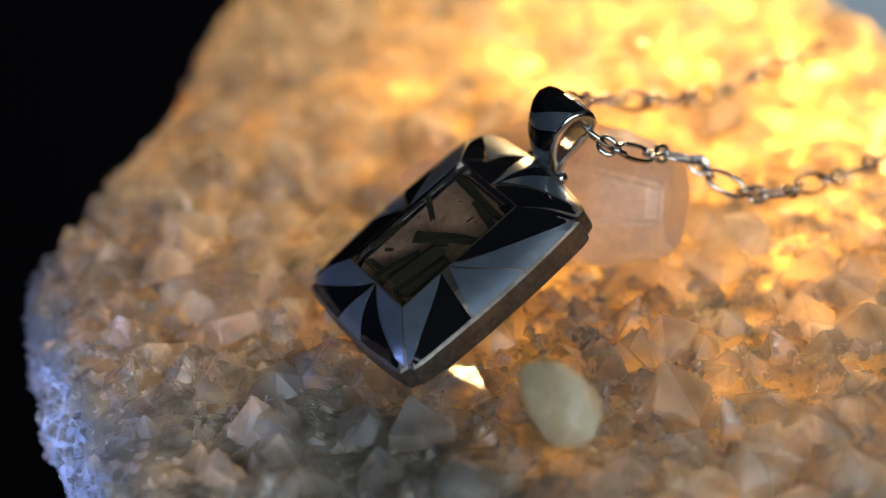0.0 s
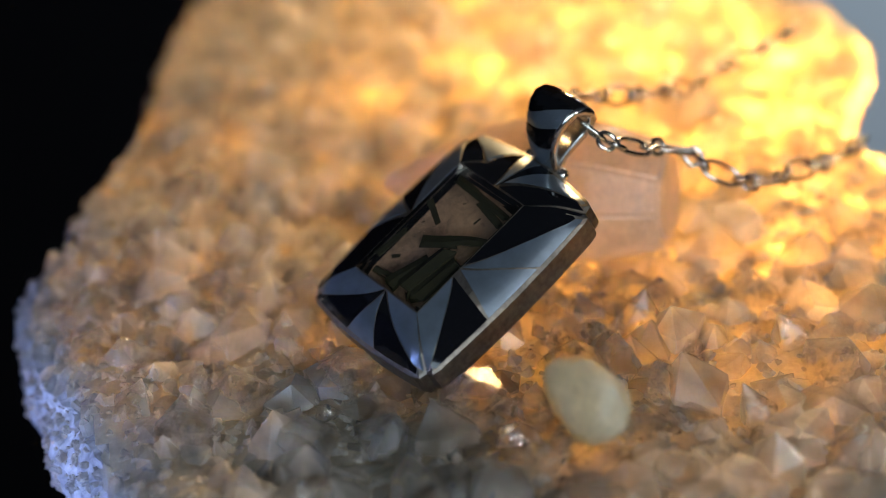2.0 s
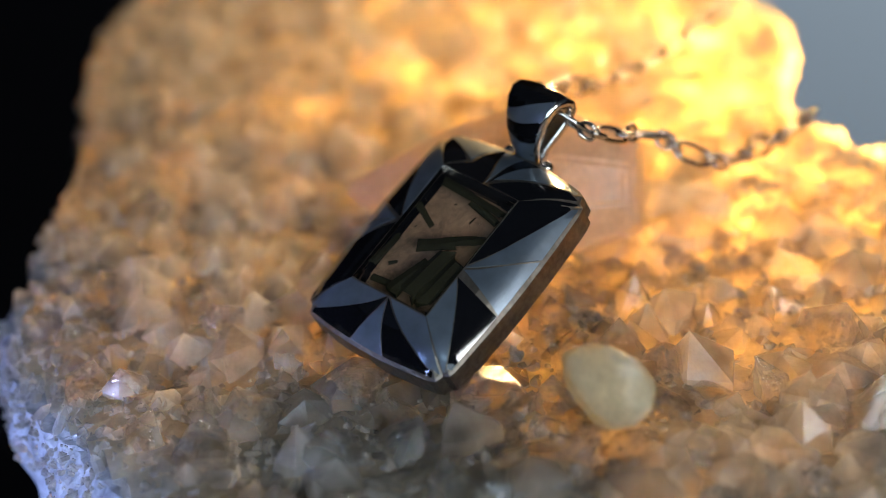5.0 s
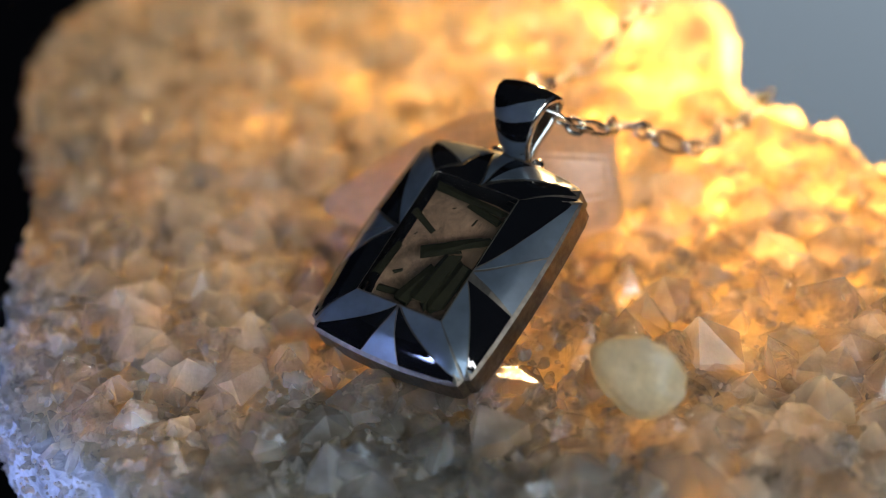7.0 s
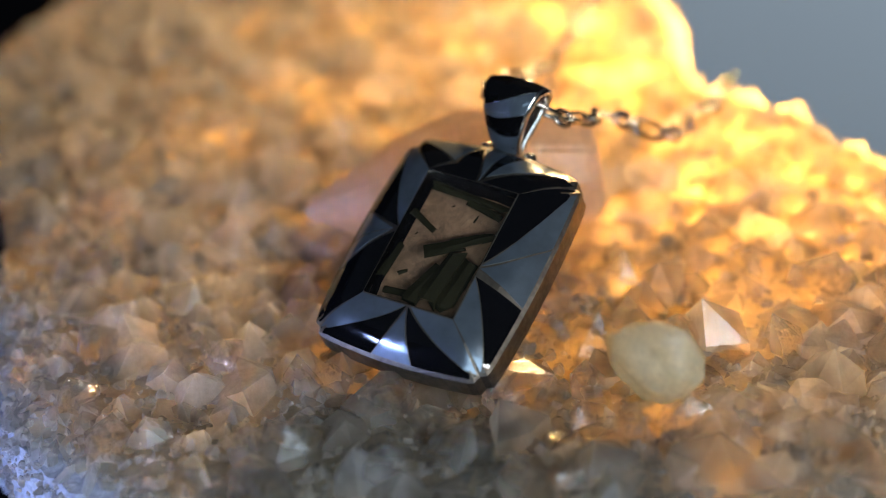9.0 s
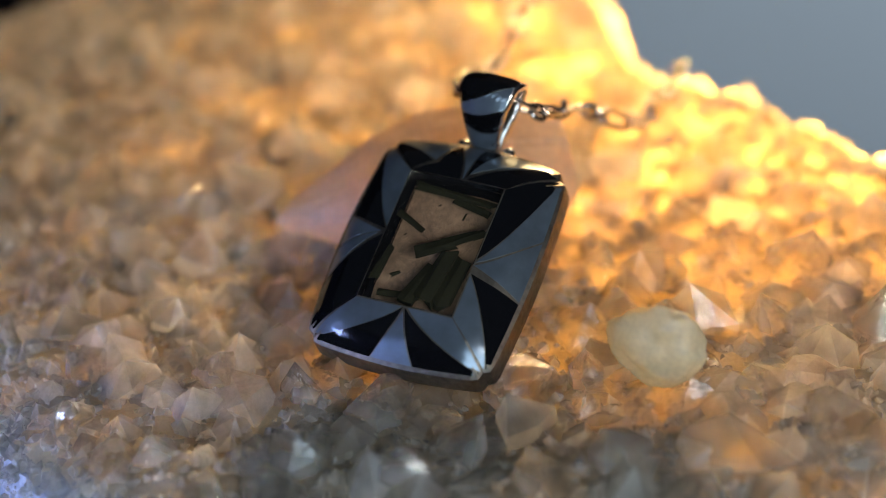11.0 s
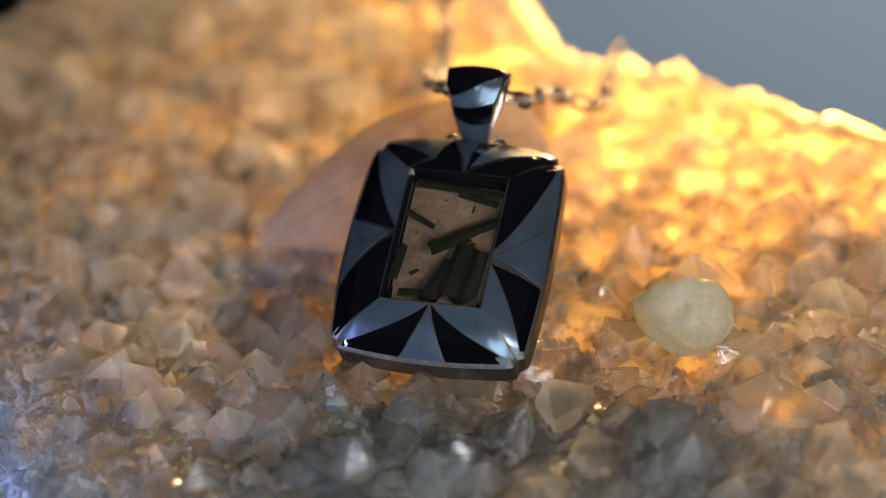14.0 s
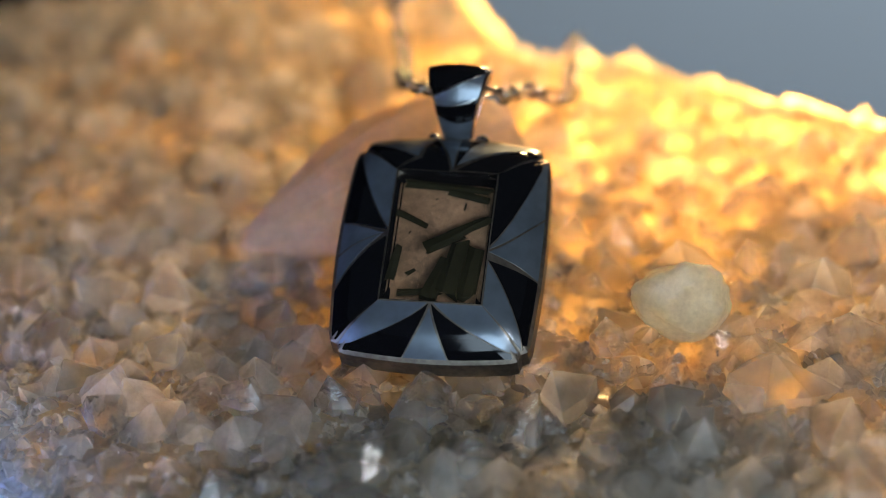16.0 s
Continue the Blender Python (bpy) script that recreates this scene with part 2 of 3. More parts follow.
def build_bed():
    # top sheet
    bm = bmesh.new()
    step, grid = 1.6, {}
    xs, ys = range(-34, 50), range(-46, 70)
    for i in xs:
        for j in ys:
            x, y = i * step, j * step
            d = inside(x, y)
            if d > -1.2:
                q = noise.noise((x * 0.5, y * 0.5, 1.0))
                grid[i, j] = bm.verts.new((x * MM, y * MM, (bed_height(x, y) + 1.2 + UP + 0.5 * q) * MM))
    for i, j in list(grid):
        c = [grid.get(k) for k in ((i, j), (i + 1, j), (i + 1, j + 1), (i, j + 1))]
        if all(c):
            bm.faces.new(c)
    part("crystal_bed", bm, QUARTZ_BED, cluster, "grainy translucent quartz ground")
    # rough flank, and the pale underside where the stone overhangs
    rings = [ring_points(-1.6, -13.4, 0.6, -11.0, 0.8, 2), ring_points(1.6, -14.2, 1.4, -13.5, 1.5, 4), ring_points(3.2, -18, -0.5, -16.5, 2.4, 6),
             ring_points(3.6, -23, -4, -18, 3.5, 12), ring_points(1, -29, -40, -20, 5, 20), ring_points(-8, -34, -56, -26, 4, 30),
             ring_points(-14, -38, -60, -38, 0.0, 40)]
    for name, mat, low, label in (("host_rock", MATRIX, False, "rough blue-grey host rock flank"), ("shell_lip", LIP, True, "pale translucent lip of the hollow crystal shell")):
        bm = bmesh.new()
        loops = [[bm.verts.new((x * MM, y * MM, max(z + UP, 0) * MM)) for x, y, z, u in r] for r in rings]
        n = len(loops[0])
        for a, b in list(zip(loops, loops[1:]))[:3 if low else 6]:
            for k in range(n):
                if (rings[0][k][3] > 0.5) == low:
                    bm.faces.new((a[k], b[k], b[(k + 1) % n], a[(k + 1) % n]))
        bmesh.ops.delete(bm, geom=[v for v in bm.verts if not v.link_faces], context="VERTS")
        bmesh.ops.subdivide_edges(bm, edges=bm.edges[:], cuts=2, use_grid_fill=True)
        for v in bm.verts:
            p = v.co * 1000
            v.co += Vector((noise.noise(p * 0.5), noise.noise(p * 0.5 + Vector((9, 0, 0))), noise.noise(p * 0.6 + Vector((0, 7, 0))))) * 0.0007
        part(name, bm, mat, cluster, label)


    # unseen mound added under the front half to keep the warm lamp off it
    bm = bmesh.new()
    bmesh.ops.create_icosphere(bm, subdivisions=4, radius=1.0)
    for v in bm.verts:
        p = v.co.copy()
        k = 1 + 0.16 * noise.noise(p * 1.4) + 0.05 * noise.noise(p * 5)
        v.co = Vector((p.x * 34 * k - 14, p.y * 32 * k - 30, max(p.z * 12.5 * k + 10.5, 0.05))) * MM
    part("rock_core", bm, MATRIX, cluster, "unseen blue-grey mound blocking the warm lamp under the front crystals")


build_bed()


def crystal_mesh(rng, radius, height, tip, skew):
    """One quartz point: six uneven prism faces and a six-sided tip, base at the origin, mm."""
    ring0, ring1 = [], []
    for k in range(6):
        a = math.radians(60 * k + rng.uniform(-9, 9))
        r = radius * rng.uniform(0.7, 1.3)
        ring0.append(Vector((r * math.cos(a), r * math.sin(a), -2.0)))
        ring1.append(Vector((0.93 * r * math.cos(a), 0.93 * r * math.sin(a), height + rng.uniform(-0.22, 0.16) * tip)))
    apex = Vector((rng.uniform(-skew, skew) * radius, rng.uniform(-skew, skew) * radius, height + tip))
    verts = ring0 + ring1 + [apex]
    faces = [(k, (k + 1) % 6, 6 + (k + 1) % 6, 6 + k) for k in range(6)] + [(6 + k, 6 + (k + 1) % 6, 12) for k in range(6)]
    return verts, faces


def scatter():
    rng = random.Random(5)
    shapes = []
    for k in range(36):
        shapes.append(crystal_mesh(rng, 1.0, rng.uniform(0.1, 0.5), rng.uniform(0.5, 0.85), 0.45))
    meshes = []
    for v, f in shapes:
        me = bpy.data.meshes.new("quartz_point")
        me.from_pydata([p * MM for p in v], [], f)
        me.materials.append(CLEAR_QUARTZ if len(meshes) % 3 else QUARTZ)
        meshes.append(me)
    placed = []
    # larger points with their tops, mm
    for x, y, z, r in ((25.7, -6.2, -6.4, 3.3), (22.3, -2.2, -6.2, 3.4), (37.0, -0.4, -6.9, 3.6), (25.7, -16.8, -5.4, 4.6), (17.6, -12.0, -6.0, 3.0), (41.9, -17.4, -5.5, 4.2),
                       (40.8, -31.5, -5.5, 4.2), (32.0, -23.2, -5.8, 2.6), (39.3, -9.0, -7.0, 3.2), (13.4, -11.0, -5.4, 4.6), (6.9, -19.2, -6.4, 2.7), (32.0, -32.2, -6.0, 3.6),
                       (-10.7, -19.0, -6.4, 3.4), (-3.3, -20.6, -6.2, 3.8), (12.4, -40.0, -5.6, 6.0), (2.5, -43.0, -6.0, 3.6), (20.5, -33.5, -6.6, 3.6), (-25.4, 9.2, -6.6, 3.2),
                       (-19.6, 0.0, -6.8, 2.5), (-13.6, -8.2, -6.8, 4.3), (-26.0, -8.9, -6.6, 4.2), (-31.0, -7.0, -7.2, 3.0), (-38.6, -8.4, -7.6, 2.6), (-43.6, 3.6, -8.0, 3.0),
                       (-38.8, 1.7, -7.6, 2.8), (-24.4, 22.5, -7.0, 3.4), (-11.8, 16.7, -7.0, 3.1), (-33.4, -14.3, -7.0, 4.2), (-42.8, 13.0, -7.8, 2.8), (-28.4, 13.6, -7.4, 2.8),
                       (-29.9, 37.0, -7.2, 3.6), (-37.5, 20.0, -7.4, 3.4), (-19.0, -18.5, -6.6, 4.0), (-8.0, -30.0, -6.4, 4.8), (-20.0, -30.0, -6.6, 4.4), (48.5, -6.0, -7.0, 4.2),
                       (50.0, -22.0, -6.4, 4.6), (1.0, -31.5, -6.6, 3.6), (24.0, -43.0, -6.0, 5.0), (-34.0, 28.0, -7.5, 3.4), (-17.0, 9.0, -7.4, 3.2)):
        placed.append((x, y, r, z))
    tries = 0
    while len(placed) < 2600 and tries < 60000:
        tries += 1
        x, y = rng.uniform(-52, 72), rng.uniform(-72, 104)
        d = inside(x, y)
        if d < 0.2:
            continue
        r = min(rng.choice((1.5, 1.9, 2.3, 2.8, 3.3, 3.8, 4.4)), 0.9 + 0.25 * d)
        if (x > 18 and abs(y - x - 1) < 4.5) or (x > 30 and abs(y - 10 - 0.8 * (x - 40)) < 4):
            r = min(r, 1.2)          # low crystals under the chain
        if all((x - a) ** 2 + (y - b) ** 2 > (0.40 * (r + c)) ** 2 for a, b, c, _ in placed):
            placed.append((x, y, r, None))
    near = sorted(range(len(placed)), key=lambda k: (placed[k][3] is None, math.hypot(placed[k][0] - 5, placed[k][1] + 8)))
    rest_v, rest_f = [], []
    for order, k in enumerate(near):
        x, y, r, top = placed[k]
        which = rng.randrange(len(meshes))
        h = bed_height(x, y) if top is None else min(top - r * max(v.z for v in shapes[which][0]), bed_height(x, y) + 1.5)
        lean = rng.uniform(3, 32) if top is None else rng.uniform(0, 12)
        long = rng.uniform(0.75, 1.25)
        if top is not None:
            long = (top - h) / max(v.z for v in shapes[which][0])/ r
        m = pose(0, 0, 0, 0, 0, rng.uniform(0, 360)) @ pose(0, 0, 0, lean, 0, rng.uniform(0, 360))
        m = Matrix.Translation(Vector((x, y, h + UP)) * MM) @ m @ Matrix.Diagonal((r, r, r * long, 1))
        if order < 290:
            ob = new("quartz_point", meshes[which])
            ob.parent = cluster
            ob.matrix_local = m
        else:
            n0 = len(rest_v)
            rest_v += [m @ (p * MM) for p in shapes[which][0]]
            rest_f += [tuple(i + n0 for i in f) for f in shapes[which][1]]
    # fine druse between the larger points
    for n_grain in range(12000):
        x, y = rng.uniform(-52, 76), rng.uniform(-72 if n_grain < 9000 else 12, 108)
        d = inside(x, y)
        if d < -1.1:
            continue
        r = rng.uniform(0.35, 0.95)
        which = rng.randrange(len(shapes))
        m = pose(0, 0, 0, 0, 0, rng.uniform(0, 360)) @ pose(0, 0, 0, rng.uniform(5, 45), 0, rng.uniform(0, 360))
        m = Matrix.Translation(Vector((x, y, bed_height(x, y) + 1.0 + UP)) * MM) @ m @ Matrix.Diagonal((r, r, r * rng.uniform(0.8, 1.6), 1))
        n0 = len(rest_v)
        rest_v += [m @ (p * MM) for p in shapes[which][0]]
        rest_f += [tuple(i + n0 for i in f) for f in shapes[which][1]]
    # sparkling grains on the rough front flank
    ra, rb, rc = ring_points(1.6, -14.2, 0.0, -15.0, 1.5, 4), ring_points(3.2, -18, -0.5, -16.5, 2.4, 6), ring_points(3.6, -23, -4, -18, 3.5, 12)
    for _ in range(5200):
        k = rng.randrange(len(ra))
        if ra[k][3] > 0.4:
            continue
        f = rng.random()
        pa, pb = ((ra, rb) if rng.random() < 0.6 else (rb, rc))
        e, k2 = rng.random(), (k + 1) % len(ra)
        g = Vector(pa[k][:3]).lerp(Vector(pb[k][:3]), f).lerp(Vector(pa[k2][:3]).lerp(Vector(pb[k2][:3]), f), e)
        g += Vector((rng.uniform(-0.5, 0.5), rng.uniform(-0.5, 0.5), rng.uniform(-0.1, 0.4)))
        r = rng.uniform(0.15, 0.2) if rng.random() < 0.6 else rng.uniform(0.2, 0.6)
        which = rng.randrange(len(shapes))
        out = Vector((g.x - 10, g.y - 15, 26)).to_track_quat("Z", "Y").to_matrix().to_4x4()
        m = Matrix.Translation((g + Vector((0, 0, UP))) * MM) @ out @ pose(0, 0, 0, rng.uniform(-35, 35), rng.uniform(-35, 35), rng.uniform(0, 360)) @ Matrix.Diagonal((r, r, r, 1))
        n0 = len(rest_v)
        rest_v += [m @ (p * MM) for p in shapes[which][0]]
        rest_f += [tuple(i + n0 for i in f2) for f2 in shapes[which][1]]
    me = bpy.data.meshes.new("crystal_crust")
    me.from_pydata(rest_v, [], rest_f)
    me.materials.append(GLOW_QUARTZ)
    ob = new("crystal_crust", me)
    ob.parent = cluster
    tagged(ob, "crust of small cloudy quartz crystals", kind="stuff")


scatter()


def log_crystal():
    """The stout crystal on which the pendant leans."""
    a, b = Vector((-5.0, 28.5, -7.5)), Vector((29.0, 12.8, -4.0))
    z = (b - a).normalized()
    x = z.orthogonal().normalized()
    y = z.cross(x)
    bm = bmesh.new()
    ln = (b - a).length
    rings = []
    for f, r in ((0.0, 1.0), (0.18, 4.6), (0.36, 8.0), (0.55, 9.9), (0.78, 9.0), (0.965, 6.9), (1.0, 6.0)):
        rings.append([bm.verts.new((a + z * ln * f + (x * math.cos(t) + y * math.sin(t)) * r) * MM) for t in [math.radians(36 * k + 15 + 5 * math.sin(4 * f + k)) for k in range(10)]])
    for p, q in zip(rings, rings[1:]):
        for k in range(10):
            bm.faces.new((p[k], p[(k + 1) % 10], q[(k + 1) % 10], q[k]))
    bm.faces.new(rings[0][::-1])
    bm.faces.new(rings[-1])
    bmesh.ops.bevel(bm, geom=bm.edges[:], offset=0.0005, segments=2, affect="EDGES")
    ob = part("large_crystal", bm, QUARTZ_PINK)
    tagged(ob, "stout rosy-white quartz crystal propping the pendant", "crystal")
    TURNED.append(ob)


log_crystal()


def pebble():
    bm = bmesh.new()
    bmesh.ops.create_icosphere(bm, subdivisions=4, radius=1.0)
    for v in bm.verts:
        p = v.co.copy()
        k = 1 + 0.20 * noise.noise(p * 1.5) + 0.06 * noise.noise(p * 4) + 0.02 * noise.noise(p * 11)
        v.co = Vector((p.x * 6.0 * (1 - 0.25 * p.z * p.z), p.y * 3.1 * (1 - 0.2 * p.z), p.z * 5.0)) * k * MM
    ob = part("pebble", bm, PEBBLE, smooth=True)
    ob.matrix_world = pose(0.0121, -0.0262, -0.0035, 0, 8, -49)
    tagged(ob, "smooth cream translucent pebble among the crystals", "pebble")
    TURNED.append(ob)


pebble()

# ---- the pendant ----
EX, EY = Vector((0.501, -0.866, -0.005)).normalized(), Vector((0.780, 0.443, 0.442))
EN = EX.cross(EY).normalized()
EY = EN.cross(EX)
PEND = Matrix((EX, EY, EN)).transposed().to_4x4()
PEND.translation = Vector((0.03, 0.16, -0.06)) * MM
pendant = thing("pendant", PEND, "rectangular silver pendant with black and pearl inlay", "pendant")
TURNED.append(pendant)
HW, HH, GW, GH, RISE = 11.35, 13.9, 5.95, 8.75, 3.2
OUT = [Vector((-HW, -HH, 0)), Vector((HW, -HH, 0)), Vector((HW, HH, 0)), Vector((-HW, HH, 0))]
INN = [Vector((-GW, -GH, RISE)), Vector((GW, -GH, RISE)), Vector((GW, GH, RISE)), Vector((-GW, GH, RISE))]


def bezel(side, s, r, lift=0.0):
    """A point of the sloping frame: s along a side, r from the stone (0) to the rim (1)."""
    a, b = INN[side].lerp(INN[(side + 1) % 4], s), OUT[side].lerp(OUT[(side + 1) % 4], s)
    # the rim bows out a little and has round corners
    mid = OUT[side].lerp(OUT[(side + 1) % 4], 0.5)
    bow = (0.9, 0.6, 1.3, 0.85)[side] * (1 - (2 * s - 1) ** 2)
    corner = 1.25 * max(0.0, abs(2 * s - 1) - 0.86) ** 2 / 0.0196
    b = b + mid.normalized() * bow - Vector((b.x, b.y, 0)).normalized() * corner
    p = a.lerp(b, r)
    p.z += 1.0 * math.sin(math.pi * r) * (0.3 + 0.7 * r) + lift
    return p


def rounded_outline(grow, n=24):
    pts = []
    for side in range(4):
        for k in range(n):
            p = bezel(side, k / n, 1.0)
            q = Vector((p.x, p.y, 0))
            pts.append(q + q.normalized() * grow)
    return pts


def build_pendant():
    # silver case: frame slope, rim and back
    bm = bmesh.new()
    rings = []
    for r in (0.0, 0.25, 0.5, 0.75, 0.92):
        rings.append([bezel(s, k / 24, r, -0.10) for s in range(4) for k in range(24)])
    o0, o1, o2 = rounded_outline(0.0), rounded_outline(0.34), rounded_outline(0.1)
    rings.append([p + Vector((0, 0, 0.05)) for p in o0])
    rings.append([p + Vector((0, 0, -0.25)) for p in o1])
    rings.append([p + Vector((0, 0, -3.1)) for p in o1])
    rings.append([p + Vector((0, 0, -3.6)) for p in o2])
    rings.append([p * 0.85 + Vector((0, 0, -3.7)) for p in o2])
    loops = [[bm.verts.new(p * MM) for p in r] for r in rings]
    for a, b in zip(loops, loops[1:]):
        for k in range(len(a)):
            bm.faces.new((a[k], b[k], b[(k + 1) % len(a)], a[(k + 1) % len(a)]))
    bm.faces.new(loops[-1])
    part("case", bm, OXIDE, pendant, "tarnished silver case")

    def piece(side, corners, mat, name, label):
        """A three- or four-cornered inlay plate on one side of the frame."""
        c = Vector((sum(p[0] for p in corners) / len(corners), sum(p[1] for p in corners) / len(corners)))
        gap = 0.012
        pts = []
        for p in corners:
            d = Vector(p) - c
            pts.append(c + d * (1 - gap / max(d.length, 0.05)))
        bm = bmesh.new()
        n = 8
        for i in range(1, len(pts) - 1):
            grid = {}
            for a in range(n + 1):
                for b in range(n + 1 - a):
                    w = pts[0] * (1 - (a + b) / n) + pts[i] * (a / n) + pts[i + 1] * (b / n)
                    grid[a, b] = bm.verts.new(bezel(side, w.x, w.y, 0.02) * MM)
            for a in range(n):
                for b in range(n - a):
                    bm.faces.new((grid[a, b], grid[a + 1, b], grid[a, b + 1]))
                    if a + b < n - 1:
                        bm.faces.new((grid[a + 1, b], grid[a + 1, b + 1], grid[a, b + 1]))
        bmesh.ops.remove_doubles(bm, verts=bm.verts[:], dist=1e-7)
        bmesh.ops.recalc_face_normals(bm, faces=bm.faces[:])
        if sum(f.normal.z for f in bm.faces) < 0:
            bmesh.ops.reverse_faces(bm, faces=bm.faces[:])
        r = bmesh.ops.extrude_face_region(bm, geom=bm.faces[:])
        ext = {v for v in r["geom"] if isinstance(v, bmesh.types.BMVert)}
        for v in bm.verts:
            if v not in ext:
                v.co.z -= 0.00018
        bm.normal_update()
        for f in bm.faces:
            f.smooth = f.normal.z > 0.2
        for e in bm.edges:
            if len(e.link_faces) == 2 and e.link_faces[0].smooth != e.link_faces[1].smooth:
                e.smooth = False
        part(name, bm, mat, pendant, label)

    B, P = (ONYX, "black_inlay", "polished black onyx inlay"), (PEARL, "pearl_inlay", "grey mother-of-pearl inlay")
    plan = {
        0: [(P, (0, 0.03), (0.01, 1), (0.48, 0.02)), (B, (0.01, 1), (0.49, 0.03), (0.37, 1)), (P, (0.5, 0.1), (0.37, 1), (0.61, 1)),
            (B, (0.51, 0.03), (0.61, 1), (0.985, 1)), (P, (0.53, 0.02), (0.99, 1), (1, 0.03))],
        1: [(P, (0, 0.03), (0.01, 1), (0.33, 0.02)), (B, (0.34, 0.02), (0.015, 1), (0.36, 1)), (P, (0.40, 0.02), (0.36, 1), (0.665, 1)),
            (P, (0.42, 0.02), (0.67, 1), (0.985, 1)), (B, (0.44, 0.02), (0.985, 1), (1, 0.03))],
        2: [(B, (0, 0.03), (0.01, 1), (0.42, 0.05)), (P, (0.015, 1), (0.43, 0.2), (0.36, 0.98)), (B, (0.36, 1), (0.44, 0.1), (0.47, 1)),
            (P, (0.46, 0.05), (0.47, 1), (0.60, 1)), (B, (0.48, 0.02), (0.60, 1), (0.72, 0.35), (1, 0.03)), (P, (0.61, 1), (0.74, 0.4), (0.93, 0.8), (0.97, 1)),
            (B, (0.76, 0.38), (1, 0.05), (0.985, 1))],
        3: [(P, (0, 0.03), (0.015, 1), (0.46, 0.02)), (B, (0.02, 1), (0.47, 0.03), (0.40, 1)), (P, (0.49, 0.1), (0.40, 1), (0.56, 1)),
            (P, (0.50, 0.15), (0.57, 1), (0.72, 1)), (B, (0.51, 0.03), (0.73, 1), (0.985, 1), (1, 0.03))]}
    for side, items in plan.items():
        for (mat, name, label), *corners in items:
            piece(side, corners, mat, name, label)

    # stone: step-cut table over a brown floor with dark needles
    bm = bmesh.new()
    lv = [(GW, GH, RISE - 1.9), (GW, GH, RISE + 0.05), (GW - 0.9, GH - 0.9, RISE + 0.5), (GW - 1.6, GH - 1.6, RISE + 0.6)]
    loops = [[bm.verts.new(Vector((sx * w, sy * h, z)) * MM) for sx, sy in ((-1, -1), (1, -1), (1, 1), (-1, 1))] for w, h, z in lv]
    for a, b in zip(loops, loops[1:]):
        for k in range(4):
            bm.faces.new((a[k], a[(k + 1) % 4], b[(k + 1) % 4], b[k]))
    bm.faces.new(loops[0][::-1])
    bm.faces.new(loops[-1])
    stone = part("stone", bm, GEM, pendant, "clear smoky step-cut stone with dark needles")
    bm = bmesh.new()
    box(bm, Vector((-GW + 0.9, -GH + 0.9, RISE - 2.45)) * MM, Vector((GW - 0.9, GH - 1.1, RISE - 2.1)) * MM, 0.0001)
    part("stone_floor", bm, GEM_BACK, pendant, "mottled brown floor of the stone")
    stone.visible_shadow = False
    # black backing shows round the small floor, in place of the stone's dark edge reflections
    bm = bmesh.new()
    box(bm, Vector((-GW - 0.3, -GH - 0.3, RISE - 3.0)) * MM, Vector((GW + 0.3, GH + 0.3, RISE - 2.5)) * MM)
    part("setting", bm, ONYX, pendant, "black backing that gives the stone's edge its dark reflections")
    rng = random.Random(3)
    for x0, y0, x1, y1, w, z in ((-5.2, 3.0, -1.6, 1.2, 0.42, 0.3), (-1.4, -1.6, 2.4, 0.6, 0.95, -0.2), (1.0, -0.2, 5.4, 2.7, 0.75, 0.0), (-5.0, -6.0, -4.5, -1.5, 0.55, 0.2),
                                 (-0.4, -7.6, 1.0, -3.2, 1.1, -0.5), (1.6, -7.4, 2.6, -0.6, 1.3, -0.3), (3.8, -7.4, 4.4, -1.0, 0.9, -0.5), (2.6, 3.6, 2.7, 4.6, 0.16, 0.4),
                                 (-4.6, 7.2, 5.2, 6.6, 0.7, -0.5), (0.6, 6.3, 5.0, 5.3, 0.6, -0.4), (-4.0, -7.4, -1.0, -7.0, 0.4, -0.6), (-3.2, -5.2, -2.2, -4.6, 0.3, 0.0),
                                 (-1.0, 4.9, -0.6, 5.1, 0.1, 0.3), (-3.6, 0.2, -3.4, 0.5, 0.1, 0.2)):
        bm = bmesh.new()
        d = Vector((x1 - x0, y1 - y0, rng.uniform(-0.3, 0.3)))
        bmesh.ops.create_cone(bm, cap_ends=True, segments=6, radius1=w * MM * 1.0, radius2=w * MM * 0.8, depth=d.length * MM)
        for v in bm.verts:
            v.co += Vector((rng.uniform(-1, 1), rng.uniform(-1, 1), 2 * rng.uniform(-1, 1))) * w * 0.28 * MM
        ob = part("needle", bm, INCLUSION, stone)
        ob.matrix_local = Matrix.Translation(Vector(((x0 + x1) / 2, (y0 + y1) / 2, RISE - 0.8 + z * 0.6)) * MM) @ d.to_track_quat("Z", "Y").to_matrix().to_4x4() @ Matrix.Diagonal((1, 0.5, 1, 1))


build_pendant()


def build_bail():
    """The loop on top: a shield-shaped strip bent into an eye, with inlay on its face."""
    prof = [(15.9, -1.9, 1.5), (16.0, -0.4, 1.7), (16.3, 1.2, 2.0), (17.0, 2.8, 2.45), (18.1, 4.3, 2.9), (19.5, 5.3, 3.35), (21.0, 5.6, 3.65), (22.3, 4.9, 3.85), (23.1, 3.6, 3.8),
            (23.1, 2.0, 3.5), (22.1, 0.7, 3.0), (20.0, -0.1, 2.5), (18.0, -0.9, 1.9), (15.9, -2.7, 1.5)]
    part_strip(prof, 0.85)


